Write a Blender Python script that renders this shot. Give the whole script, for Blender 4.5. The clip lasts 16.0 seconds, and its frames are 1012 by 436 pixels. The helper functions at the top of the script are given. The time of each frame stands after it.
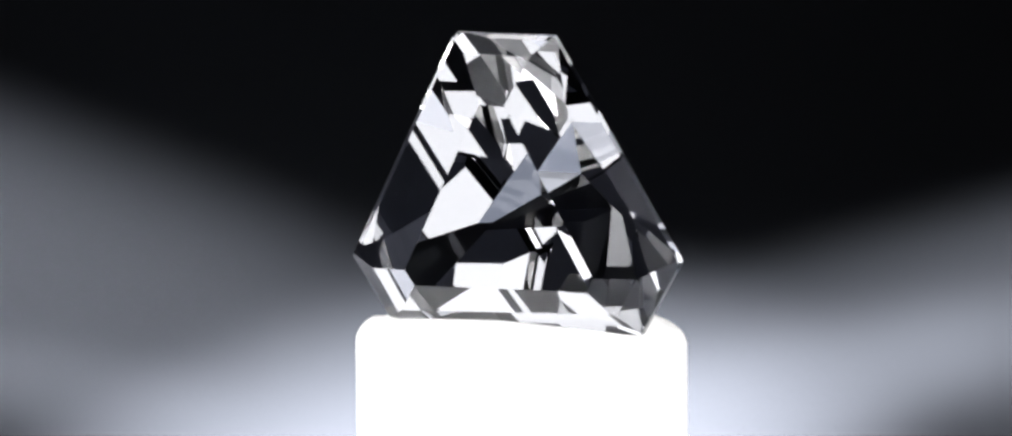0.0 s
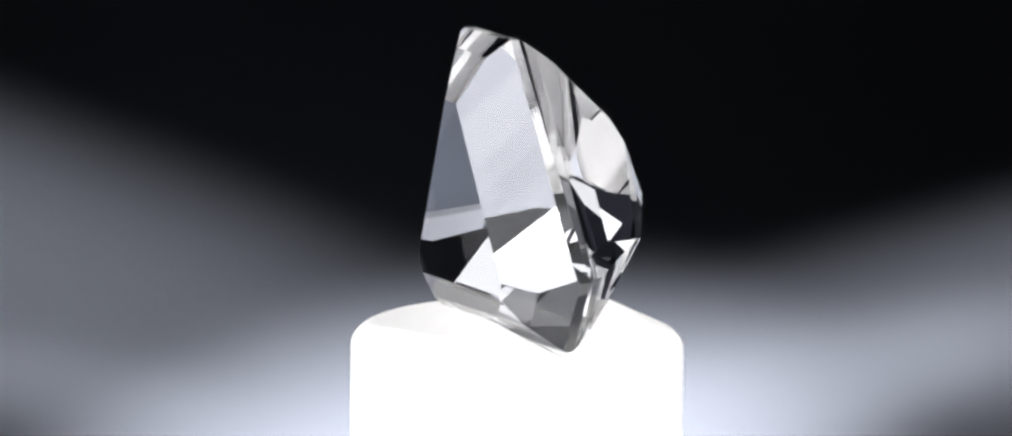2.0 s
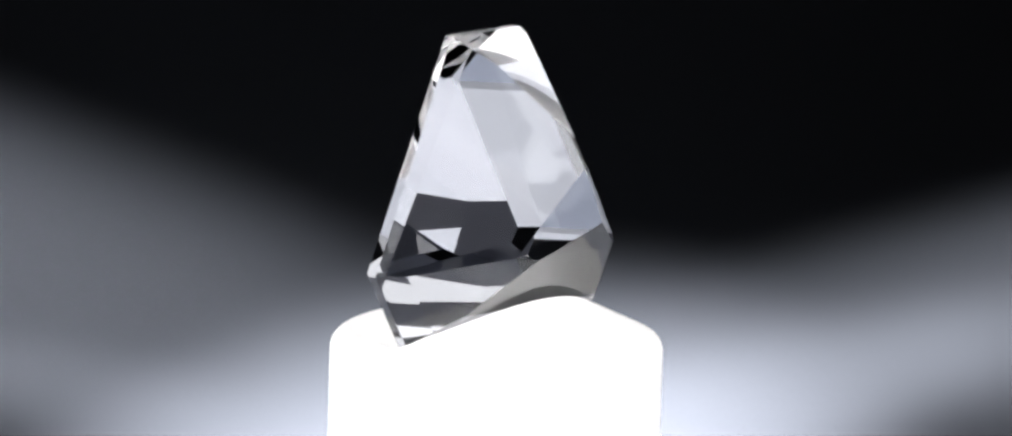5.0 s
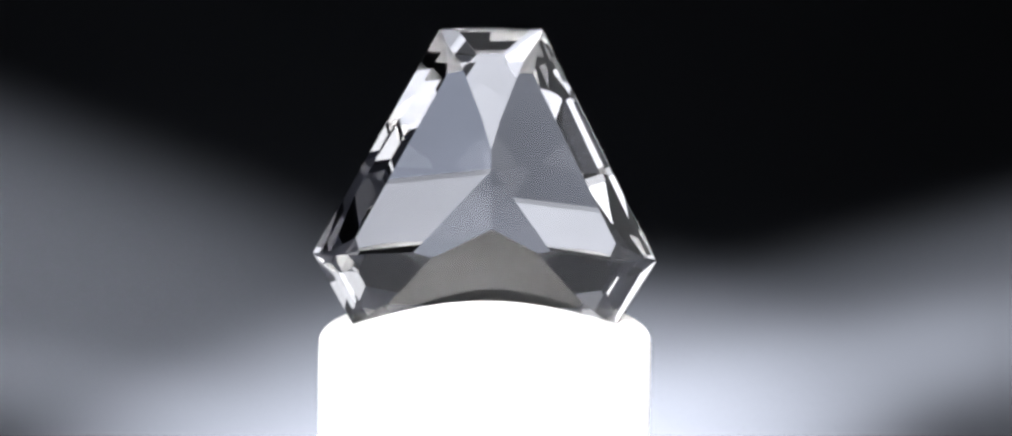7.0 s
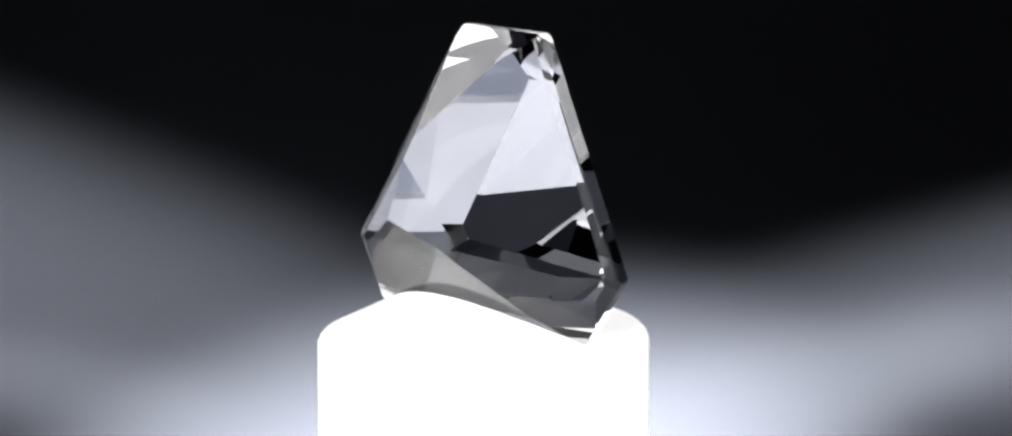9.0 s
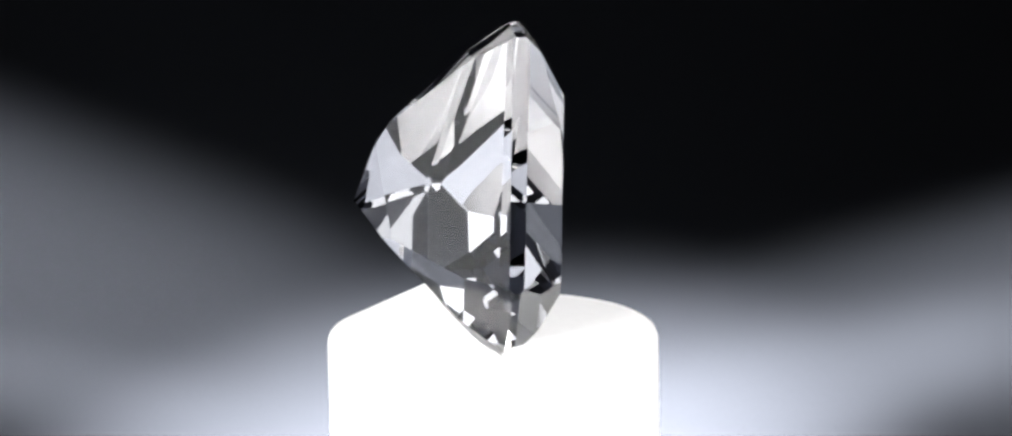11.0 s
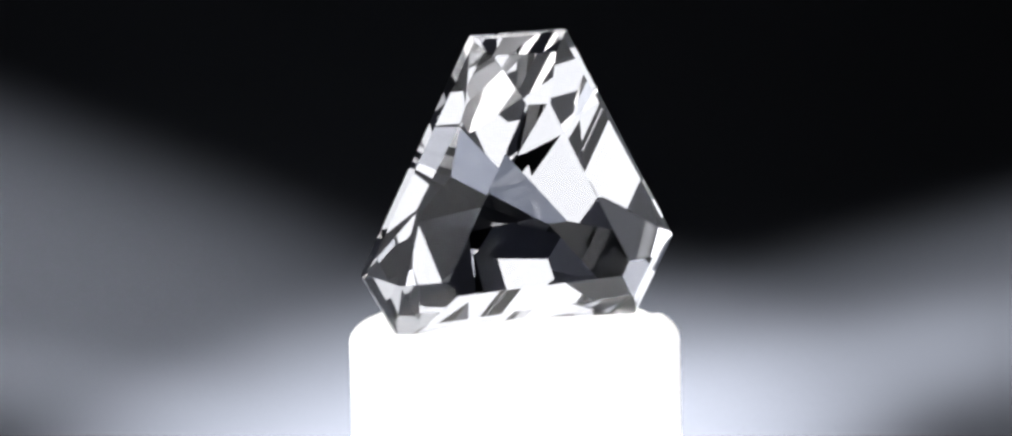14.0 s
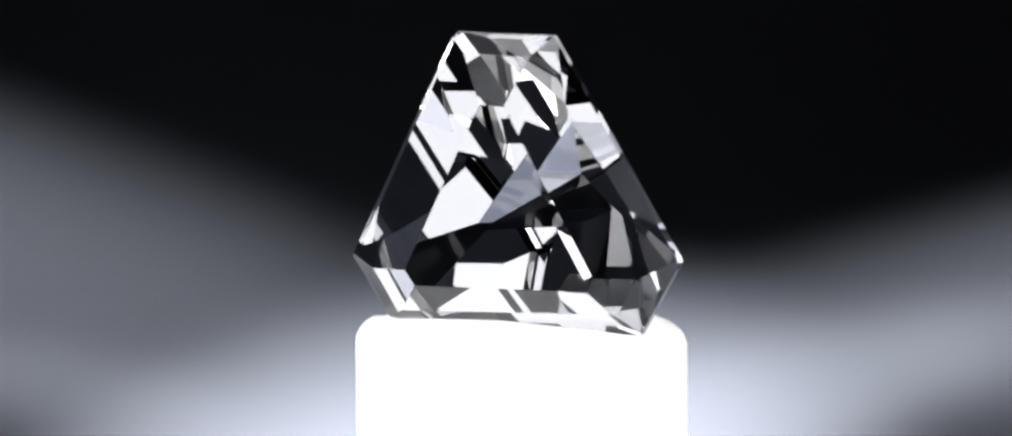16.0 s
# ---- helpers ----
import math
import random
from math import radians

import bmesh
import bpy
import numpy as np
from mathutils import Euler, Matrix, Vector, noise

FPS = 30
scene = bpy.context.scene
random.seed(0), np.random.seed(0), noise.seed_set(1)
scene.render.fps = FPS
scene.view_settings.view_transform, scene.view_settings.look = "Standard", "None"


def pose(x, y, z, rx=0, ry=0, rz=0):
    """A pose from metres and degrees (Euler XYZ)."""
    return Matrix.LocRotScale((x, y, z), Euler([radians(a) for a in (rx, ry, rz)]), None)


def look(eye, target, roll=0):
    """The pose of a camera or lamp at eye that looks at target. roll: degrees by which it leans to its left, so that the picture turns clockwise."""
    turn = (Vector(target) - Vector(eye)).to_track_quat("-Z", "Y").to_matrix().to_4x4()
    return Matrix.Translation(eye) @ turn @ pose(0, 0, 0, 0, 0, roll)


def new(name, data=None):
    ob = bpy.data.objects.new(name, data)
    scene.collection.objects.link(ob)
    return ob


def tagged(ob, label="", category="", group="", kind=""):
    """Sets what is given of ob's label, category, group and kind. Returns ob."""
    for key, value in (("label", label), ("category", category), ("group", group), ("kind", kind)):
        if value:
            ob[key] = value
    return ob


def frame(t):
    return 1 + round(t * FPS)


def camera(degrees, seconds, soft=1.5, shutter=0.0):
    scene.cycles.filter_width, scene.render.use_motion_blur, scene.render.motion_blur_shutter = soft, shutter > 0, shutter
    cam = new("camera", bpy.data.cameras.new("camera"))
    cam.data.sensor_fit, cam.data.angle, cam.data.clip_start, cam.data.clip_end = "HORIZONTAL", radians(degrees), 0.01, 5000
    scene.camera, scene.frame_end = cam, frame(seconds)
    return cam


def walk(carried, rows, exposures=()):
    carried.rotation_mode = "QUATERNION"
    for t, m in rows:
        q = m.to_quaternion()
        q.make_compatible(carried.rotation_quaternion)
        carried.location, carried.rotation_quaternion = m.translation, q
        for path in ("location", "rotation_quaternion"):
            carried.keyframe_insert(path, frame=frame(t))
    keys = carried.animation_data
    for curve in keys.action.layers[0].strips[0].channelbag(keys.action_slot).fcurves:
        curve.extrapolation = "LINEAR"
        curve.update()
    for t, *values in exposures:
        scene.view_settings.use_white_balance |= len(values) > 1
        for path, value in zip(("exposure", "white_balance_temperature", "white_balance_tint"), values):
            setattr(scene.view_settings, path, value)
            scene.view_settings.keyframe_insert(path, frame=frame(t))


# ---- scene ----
U = 5.0e-5          # one unit of the plan in metres (0.05 mm)
TILT = radians(10.46)
REACH = 8000 * U    # from the lens to the turning axis

# ---- camera ----
cam = camera(11.19, 16.0, soft=2.5)
AIM = Vector((6.0 * U, 0, 0))
EYE = AIM + REACH * Vector((0, -math.cos(TILT), math.sin(TILT)))
walk(cam, [(0.0, look(EYE, AIM)), (16.0, look(EYE, AIM))], exposures=[(0.0, 0.0), (16.0, 0.0)])

# ---- light ----
world = bpy.data.worlds.new("studio_dark")
scene.world = world
world.use_nodes = True
world.node_tree.nodes["Background"].inputs["Color"].default_value = (0.02, 0.021, 0.024, 1)
world.node_tree.nodes["Background"].inputs["Strength"].default_value = 0.3


def softbox(name, eye, target, wide, high, radiance, colour=(1, 0.98, 0.97), spread=180):
    """An area lamp whose face has the given radiance."""
    data = bpy.data.lights.new(name, "AREA")
    data.shape, data.size, data.size_y = "RECTANGLE", wide, high
    data.energy = radiance * math.pi * wide * high
    data.color, data.spread = colour, radians(spread)
    ob = new(name, data)
    ob.matrix_world = look(eye, target)
    return ob


def spot(name, eye, target, watts, degrees, blend, wide=1.0, roll=0, size=0.02, colour=(0.93, 0.95, 1.0)):
    data = bpy.data.lights.new(name, "SPOT")
    data.energy, data.spot_size, data.spot_blend = watts, radians(degrees), blend
    data.shadow_soft_size, data.color = size, colour
    ob = new(name, data)
    ob.matrix_world = look(eye, target, roll) @ Matrix.Diagonal((wide, 1, 1, 1))
    return ob


ORIGIN = (0, 0, 0)
COOL = (0.955, 0.965, 1.0)
def panel(name, turn, rise, wide, high, radiance, away=1.1):
    """A soft panel facing the stone: turn 0 is behind it, 90 to the right; wide and high in degrees."""
    a, e = radians(turn), radians(rise)
    eye = away * Vector((math.sin(a) * math.cos(e), math.cos(a) * math.cos(e), math.sin(e)))
    side = [2 * away * math.tan(radians(d / 2)) for d in (wide, high)]
    softbox(name, eye, ORIGIN, *side, radiance, COOL)


# soft panels round the front of the stone, on both sides of the camera, and a small one overhead
panel("panel_front", 180, 3, 92, 22, 1.1, 1.3)
panel("panel_right", 84, 11, 56, 20, 0.8)
panel("panel_front_left", -119, 17, 42, 27, 1.8)
panel("panel_high_left", -150, 33, 26, 22, 1.2, 1.2)
panel("panel_high_right", 132, 37, 40, 16, 1.2, 1.2)
panel("panel_top", -30, 82, 40, 30, 0.6)


def key(name, turn, rise, light, size=0.03, away=0.75):
    """A small hard lamp that gives the stone the irradiance light."""
    a, e = radians(turn), radians(rise)
    eye = (away * math.sin(a) * math.cos(e), -away * math.cos(a) * math.cos(e), away * math.sin(e))
    spot(name, eye, ORIGIN, light * 4 * math.pi * away ** 2, 75, 0.8, size=size, colour=(1, 0.985, 0.97))


key("key_lamp_left", -62, 16, 3.9)
key("key_lamp_right", 51, 34, 4.2)
key("key_lamp_front", -30, 20, 3.6)

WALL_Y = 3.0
# darkness set in the colour: near black hides lamp spill, pools scale up to suit
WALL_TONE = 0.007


def pool(name, x, z, half_wide, half_high, lean, level):
    """A soft oval pool of light on the back wall, from a lamp near the floor."""
    eye = Vector((x * 0.4, 1.0, -0.72))
    target = Vector((x, WALL_Y, z))
    away = (target - eye).length
    watts = level * 4 * math.pi ** 2 * away ** 2 / WALL_TONE
    half = math.degrees(math.atan(half_high / away))
    spot(name, eye, target, watts, 2 * half, 1.0, half_wide / half_high, -lean, colour=(0.79, 0.845, 1.0))


pool("pool_low", -0.116, -0.866, 0.459, 0.260, -24.3, 1.135)
pool("pool_left", -0.638, -0.514, 0.875, 0.144, 13.8, 0.181)
pool("pool_right", 0.460, -0.602, 0.958, 0.103, -12.7, 0.162)
pool("pool_near", 0.166, -0.679, 0.243, 0.058, -14.4, 0.231)
pool("pool_corner_left", -0.330, -0.668, 0.194, 0.042, 7.0, 0.130)
pool("pool_corner_right", 0.335, -0.634, 0.142, 0.046, -10.0, 0.090)

# unseen fill added overhead; the stone picks up the lit floor behind the shelf
spot("floor_fill", (0.1, 1.5, 1.5), (0.15, 2.05, -0.95), 880, 40, 0.6, 1.9, colour=(0.86, 0.9, 1.0))

# ---- materials ----


def material(name):
    m = bpy.data.materials.new(name)
    m.use_nodes = True
    return m, m.node_tree.nodes, m.node_tree.links


def crystal_material():
    m, nodes, links = material("clear_crystal")
    nodes.remove(nodes["Principled BSDF"])
    glass = nodes.new("ShaderNodeBsdfGlass")
    glass.inputs["IOR"].default_value = 1.544
    glass.inputs["Roughness"].default_value = 0.0
    glass.inputs["Color"].default_value = (0.99, 0.99, 0.995, 1)
    links.new(glass.outputs[0], nodes["Material Output"].inputs["Surface"])
    return m


def plain_material(name, colour, rough, grain=0.0, size=400.0, bump=0.0, gloss=0.5):
    """Paint or cloth with a fine grain in its colour and relief."""
    m, nodes, links = material(name)
    p = nodes["Principled BSDF"]
    p.inputs["Roughness"].default_value = rough
    p.inputs["Specular IOR Level"].default_value = gloss
    tex = nodes.new("ShaderNodeTexNoise")
    tex.inputs["Scale"].default_value = size
    tex.inputs["Detail"].default_value = 6
    place = nodes.new("ShaderNodeTexCoord")
    links.new(place.outputs["Object"], tex.inputs["Vector"])
    ramp = nodes.new("ShaderNodeValToRGB")
    for i, k in enumerate((1 - grain, 1 + grain)):
        ramp.color_ramp.elements[i].color = (*[c * k for c in colour], 1)
    ramp.color_ramp.elements[0].position, ramp.color_ramp.elements[1].position = 0.3, 0.7
    links.new(tex.outputs["Fac"], ramp.inputs["Fac"])
    links.new(ramp.outputs["Color"], p.inputs["Base Color"])
    if bump:
        relief = nodes.new("ShaderNodeBump")
        relief.inputs["Strength"].default_value = bump
        relief.inputs["Distance"].default_value = 0.0001
        links.new(tex.outputs["Fac"], relief.inputs["Height"])
        links.new(relief.outputs["Normal"], p.inputs["Normal"])
    return m


CRYSTAL = crystal_material()
WHITE = plain_material("white_acrylic", (0.86, 0.86, 0.86), 0.45, 0.02, 900, 0.05)
NEAR_BLACK = plain_material("near_black_wall_paint", (WALL_TONE, WALL_TONE, WALL_TONE), 1.0, 0.03, 3, 0.05, 0.0)
ROOM = plain_material("dim_wall_paint", (0.27, 0.28, 0.33), 0.9, 0.05, 3, 0.05)
PALE = plain_material("grey_laminate", (0.46, 0.48, 0.54), 0.5, 0.1, 25, 0.05)
SLATE = plain_material("dark_floor_paint", (0.10, 0.105, 0.12), 0.8, 0.1, 12, 0.1, 0.2)
BLACK = plain_material("matt_black", (0.025, 0.025, 0.027), 0.85, 0.2, 30, 0.2)


def mesh_object(name, bm, mat, smooth=False):
    bmesh.ops.recalc_face_normals(bm, faces=bm.faces)
    me = bpy.data.meshes.new(name)
    bm.to_mesh(me)
    bm.free()
    me.materials.append(mat)
    if smooth:
        me.shade_smooth()
    return new(name, me)


# ---- the setting ----
SHELF_Z = -0.045
FLOOR_Z = -0.95


def box(name, x0, x1, y0, y1, z0, z1, mat, bevel=0.0):
    bm = bmesh.new()
    bmesh.ops.create_cube(bm, size=1)
    bmesh.ops.transform(bm, matrix=Matrix.LocRotScale(((x0 + x1) / 2, (y0 + y1) / 2, (z0 + z1) / 2), None,
                                                      (x1 - x0, y1 - y0, z1 - z0)), verts=bm.verts)
    if bevel:
        bmesh.ops.bevel(bm, geom=bm.edges[:], offset=bevel, segments=3, profile=0.5, affect="EDGES")
    return mesh_object(name, bm, mat)


def room():
    """The studio: walls, floor and ceiling, and the narrow shelf under the stand."""
    tagged(box("wall_back", -2.2, 2.2, WALL_Y, WALL_Y + 0.1, FLOOR_Z, 1.8, NEAR_BLACK), "plain near-black studio wall in pools of soft light",
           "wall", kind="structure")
    for name, x0, x1, y0, y1 in (("wall_left", -2.3, -2.2, -2.0, 3.0), ("wall_right", 2.2, 2.3, -2.0, 3.0),
                                 ("wall_front", -2.2, 2.2, -2.1, -2.0)):
        tagged(box(name, x0, x1, y0, y1, FLOOR_Z, 1.8, ROOM), "plain dim grey studio wall", "wall", kind="structure")
    tagged(box("floor", -2.3, 2.3, -2.1, 3.1, FLOOR_Z - 0.1, FLOOR_Z, SLATE), "dark blue-grey studio floor", "floor", kind="structure")
    tagged(box("ceiling", -2.3, 2.3, -2.1, 3.1, 1.8, 1.9, ROOM), "plain dim grey studio ceiling", "ceiling", kind="structure")
    top = box("shelf_top", -0.1, 0.25, -0.06, 0.09, SHELF_Z - 0.03, SHELF_Z, PALE, 0.004)
    tagged(top, "blue-grey laminate studio shelf under the stand", "shelf", kind="structure")
    base = box("shelf_base", -0.08, 0.2, -0.05, 0.06, FLOOR_Z, SHELF_Z - 0.03, BLACK, 0.004)
    tagged(base, "matt black studio shelf base", "shelf", kind="structure")


room()

# ---- the stand ----
STAND = Vector((28, 13, 0))     # its middle, seen from the turning axis
RADIUS = 258


def lathe(profile, steps=192):
    bm = bmesh.new()
    rings = []
    for r, z in profile:
        if r == 0:
            rings.append([bm.verts.new((0, 0, z))] * steps)
        else:
            rings.append([bm.verts.new((r * math.cos(math.tau * i / steps), r * math.sin(math.tau * i / steps), z))
                          for i in range(steps)])
    for a, b in zip(rings, rings[1:]):
        for i in range(steps):
            j = (i + 1) % steps
            corners = list(dict.fromkeys((a[i], a[j], b[j], b[i])))
            bm.faces.new(corners)
    return bm


def rounded_top(apex, slope, fillet, foot):
    """Profile of a low cone with a rounded shoulder on a straight shaft."""
    a = math.atan(slope)
    line = [(0, foot), (RADIUS, foot)]
    # the shoulder's circle touches the shaft and the cone
    cx = RADIUS - fillet
    cz = apex - slope * cx - fillet / math.cos(a)
    for i in range(13):
        turn = (math.pi / 2 - a) * i / 12
        line.append((cx + fillet * math.cos(turn), cz + fillet * math.sin(turn)))
    line.append((0, apex))
    return line


def half_stand(apex, slope, fillet, groove_slope, side, bottom, tilt=0.0):
    bm = lathe(rounded_top(apex, slope, fillet, -900))
    for v in bm.verts:
        if v.co.z > -400:
            v.co.z += tilt * v.co.x
    bmesh.ops.translate(bm, verts=bm.verts, vec=STAND)

    def cut(point, normal):
        geom = bm.verts[:] + bm.edges[:] + bm.faces[:]
        got = bmesh.ops.bisect_plane(bm, geom=geom, plane_co=point, plane_no=normal, clear_outer=True, dist=0.01)
        bmesh.ops.holes_fill(bm, edges=[e for e in got["geom_cut"] if isinstance(e, bmesh.types.BMEdge)])

    cut((0, 0, 0), (0, -side, 0))
    geom = bm.verts[:] + bm.edges[:] + bm.faces[:]
    got = bmesh.ops.bisect_plane(bm, geom=geom, plane_co=(0, 0, bottom), plane_no=(0, -side * groove_slope, 1),
                                 clear_outer=True, dist=0.01)
    # close the groove's wall: the ridge's points in order, and the line along its bottom
    ridge = [v for v in got["geom_cut"] if isinstance(v, bmesh.types.BMVert)]
    ridge.sort(key=lambda v: v.co.x)
    bm.faces.new(ridge)
    me = bpy.data.meshes.new("half")
    bm.to_mesh(me)
    bm.free()
    return me


def display_stand():
    bm = bmesh.new()
    bm.from_mesh(half_stand(-62, 0.48, 26, 0.66, 1, -181))
    bm.from_mesh(half_stand(-153, 0.06, 28, 0.80, -1, -181))
    # it leans a little on its turning axis
    lean = Matrix.Shear("XY", 4, (-0.018, 0.020))
    low = Matrix.Translation((0, 0, -262))
    bmesh.ops.transform(bm, matrix=low @ lean @ low.inverted(), verts=bm.verts)
    bmesh.ops.transform(bm, matrix=Matrix.Scale(U, 4), verts=bm.verts)
    ob = mesh_object("display_stand", bm, WHITE)
    for f in ob.data.polygons:
        f.use_smooth = True
    ob.data.set_sharp_from_angle(angle=radians(25))
    return tagged(ob, "white cylindrical display stand with a grooved top holding a cut crystal", "stand")


# ---- the stone ----
MIDDLE = Vector((24, 25, 40))       # the stone's middle, in units of the plan


def cut_planes():
    """The cutter's settings: each facet's turn about the stone, lift from the girdle and depth."""
    planes = []

    def facet(kind, turn, lift, depth):
        a, e = radians(turn), radians(lift)
        normal = Vector((math.cos(e) * math.sin(a), math.sin(e), math.cos(e) * math.cos(a)))
        planes.append((kind, normal, MIDDLE + normal * depth))

    facet("table_facet", 132.14, -86.57, 112.8)
    facet("crown_facet", 4.25, -48.44, 209.2)
    facet("crown_facet", 6.64, -62.51, 175.0)
    facet("crown_facet", 65.89, -53.82, 141.0)
    facet("crown_facet", 117.70, -54.71, 192.6)
    facet("crown_facet", 117.92, -38.97, 228.9)
    facet("crown_facet", 174.97, -53.12, 166.6)
    facet("crown_facet", 175.73, -38.43, 185.7)
    facet("crown_facet", -130.92, -60.68, 192.8)
    facet("crown_facet", -126.19, -46.77, 230.5)
    facet("crown_facet", -66.41, -61.98, 144.4)
    facet("girdle_facet", 60.27, 0.01, 188.0)
    facet("girdle_facet", 118.52, 0.45, 279.2)
    facet("girdle_facet", 179.05, 0.15, 212.9)
    facet("girdle_facet", -121.94, -0.12, 284.1)
    facet("girdle_facet", -63.81, 0.16, 187.5)
    facet("girdle_facet", -0.33, 0.10, 252.3)
    facet("pavilion_facet", 56.63, 39.34, 135.1)
    facet("pavilion_facet", 57.15, 31.44, 149.1)
    facet("pavilion_facet", 62.07, 52.94, 154.7)
    facet("pavilion_facet", 117.42, 48.39, 190.4)
    facet("pavilion_facet", 117.86, 40.13, 212.0)
    facet("pavilion_facet", -179.02, 33.78, 167.8)
    facet("pavilion_facet", -177.71, 43.81, 157.7)
    facet("pavilion_facet", -176.36, 48.10, 162.7)
    facet("pavilion_facet", -117.06, 37.17, 202.6)
    facet("pavilion_facet", -116.71, 46.02, 182.8)
    facet("pavilion_facet", -66.21, 45.96, 148.5)
    facet("pavilion_facet", -63.37, 27.64, 148.0)
    facet("pavilion_facet", -63.04, 35.46, 132.0)
    facet("pavilion_facet", -4.14, 40.20, 178.7)
    facet("pavilion_facet", -2.68, 31.15, 195.1)
    return planes


def cut_stone(planes):
    """A stone as the space inside its facets' planes."""
    bm = bmesh.new()
    bmesh.ops.create_cube(bm, size=1600)
    for kind, normal, point in planes:
        geom = bm.verts[:] + bm.edges[:] + bm.faces[:]
        got = bmesh.ops.bisect_plane(bm, geom=geom, plane_co=point, plane_no=normal, clear_outer=True, dist=0.01)
        edges = [e for e in got["geom_cut"] if isinstance(e, bmesh.types.BMEdge)]
        if edges:
            bmesh.ops.holes_fill(bm, edges=edges)
    return bm


FACET_LABELS = {"table_facet": "large flat polished table facet", "crown_facet": "bevelled polished crown facet",
                "girdle_facet": "narrow polished girdle facet", "pavilion_facet": "sloping polished facet of the stone's back"}


def cut_crystal():
    """The stone as its polished facets, which close edge to edge."""
    planes = cut_planes()
    bm = cut_stone(planes)
    bmesh.ops.remove_doubles(bm, verts=bm.verts, dist=0.3)
    bmesh.ops.recalc_face_normals(bm, faces=bm.faces)
    bm.normal_update()
    thing = new("crystal")
    thing.empty_display_size = 0.01
    for f in bm.faces:
        if f.calc_area() < 0.5:
            continue
        kind = max(planes, key=lambda p: p[1].dot(f.normal))[0]
        me = bpy.data.meshes.new(kind)
        me.from_pydata([v.co * U for v in f.verts], [], [list(range(len(f.verts)))])
        me.materials.append(CRYSTAL)
        ob = new(kind, me)
        ob.parent = thing
        tagged(ob, FACET_LABELS[kind])
    bm.free()
    return tagged(thing, "large clear colourless faceted triangular crystal in a white stand", "crystal")


STAND_OB = display_stand()
STONE = cut_crystal()


def motions():
    """The stand and the stone on it turn once in sixteen seconds, clockwise from above."""
    rows = [(i * 0.5, pose(0, 0, 0, 0, 0, -22.5 * (i * 0.5 - 15.0) + PHASE)) for i in range(33)]
    walk(STAND_OB, rows)
    walk(STONE, rows)


PHASE = 0.0
motions()
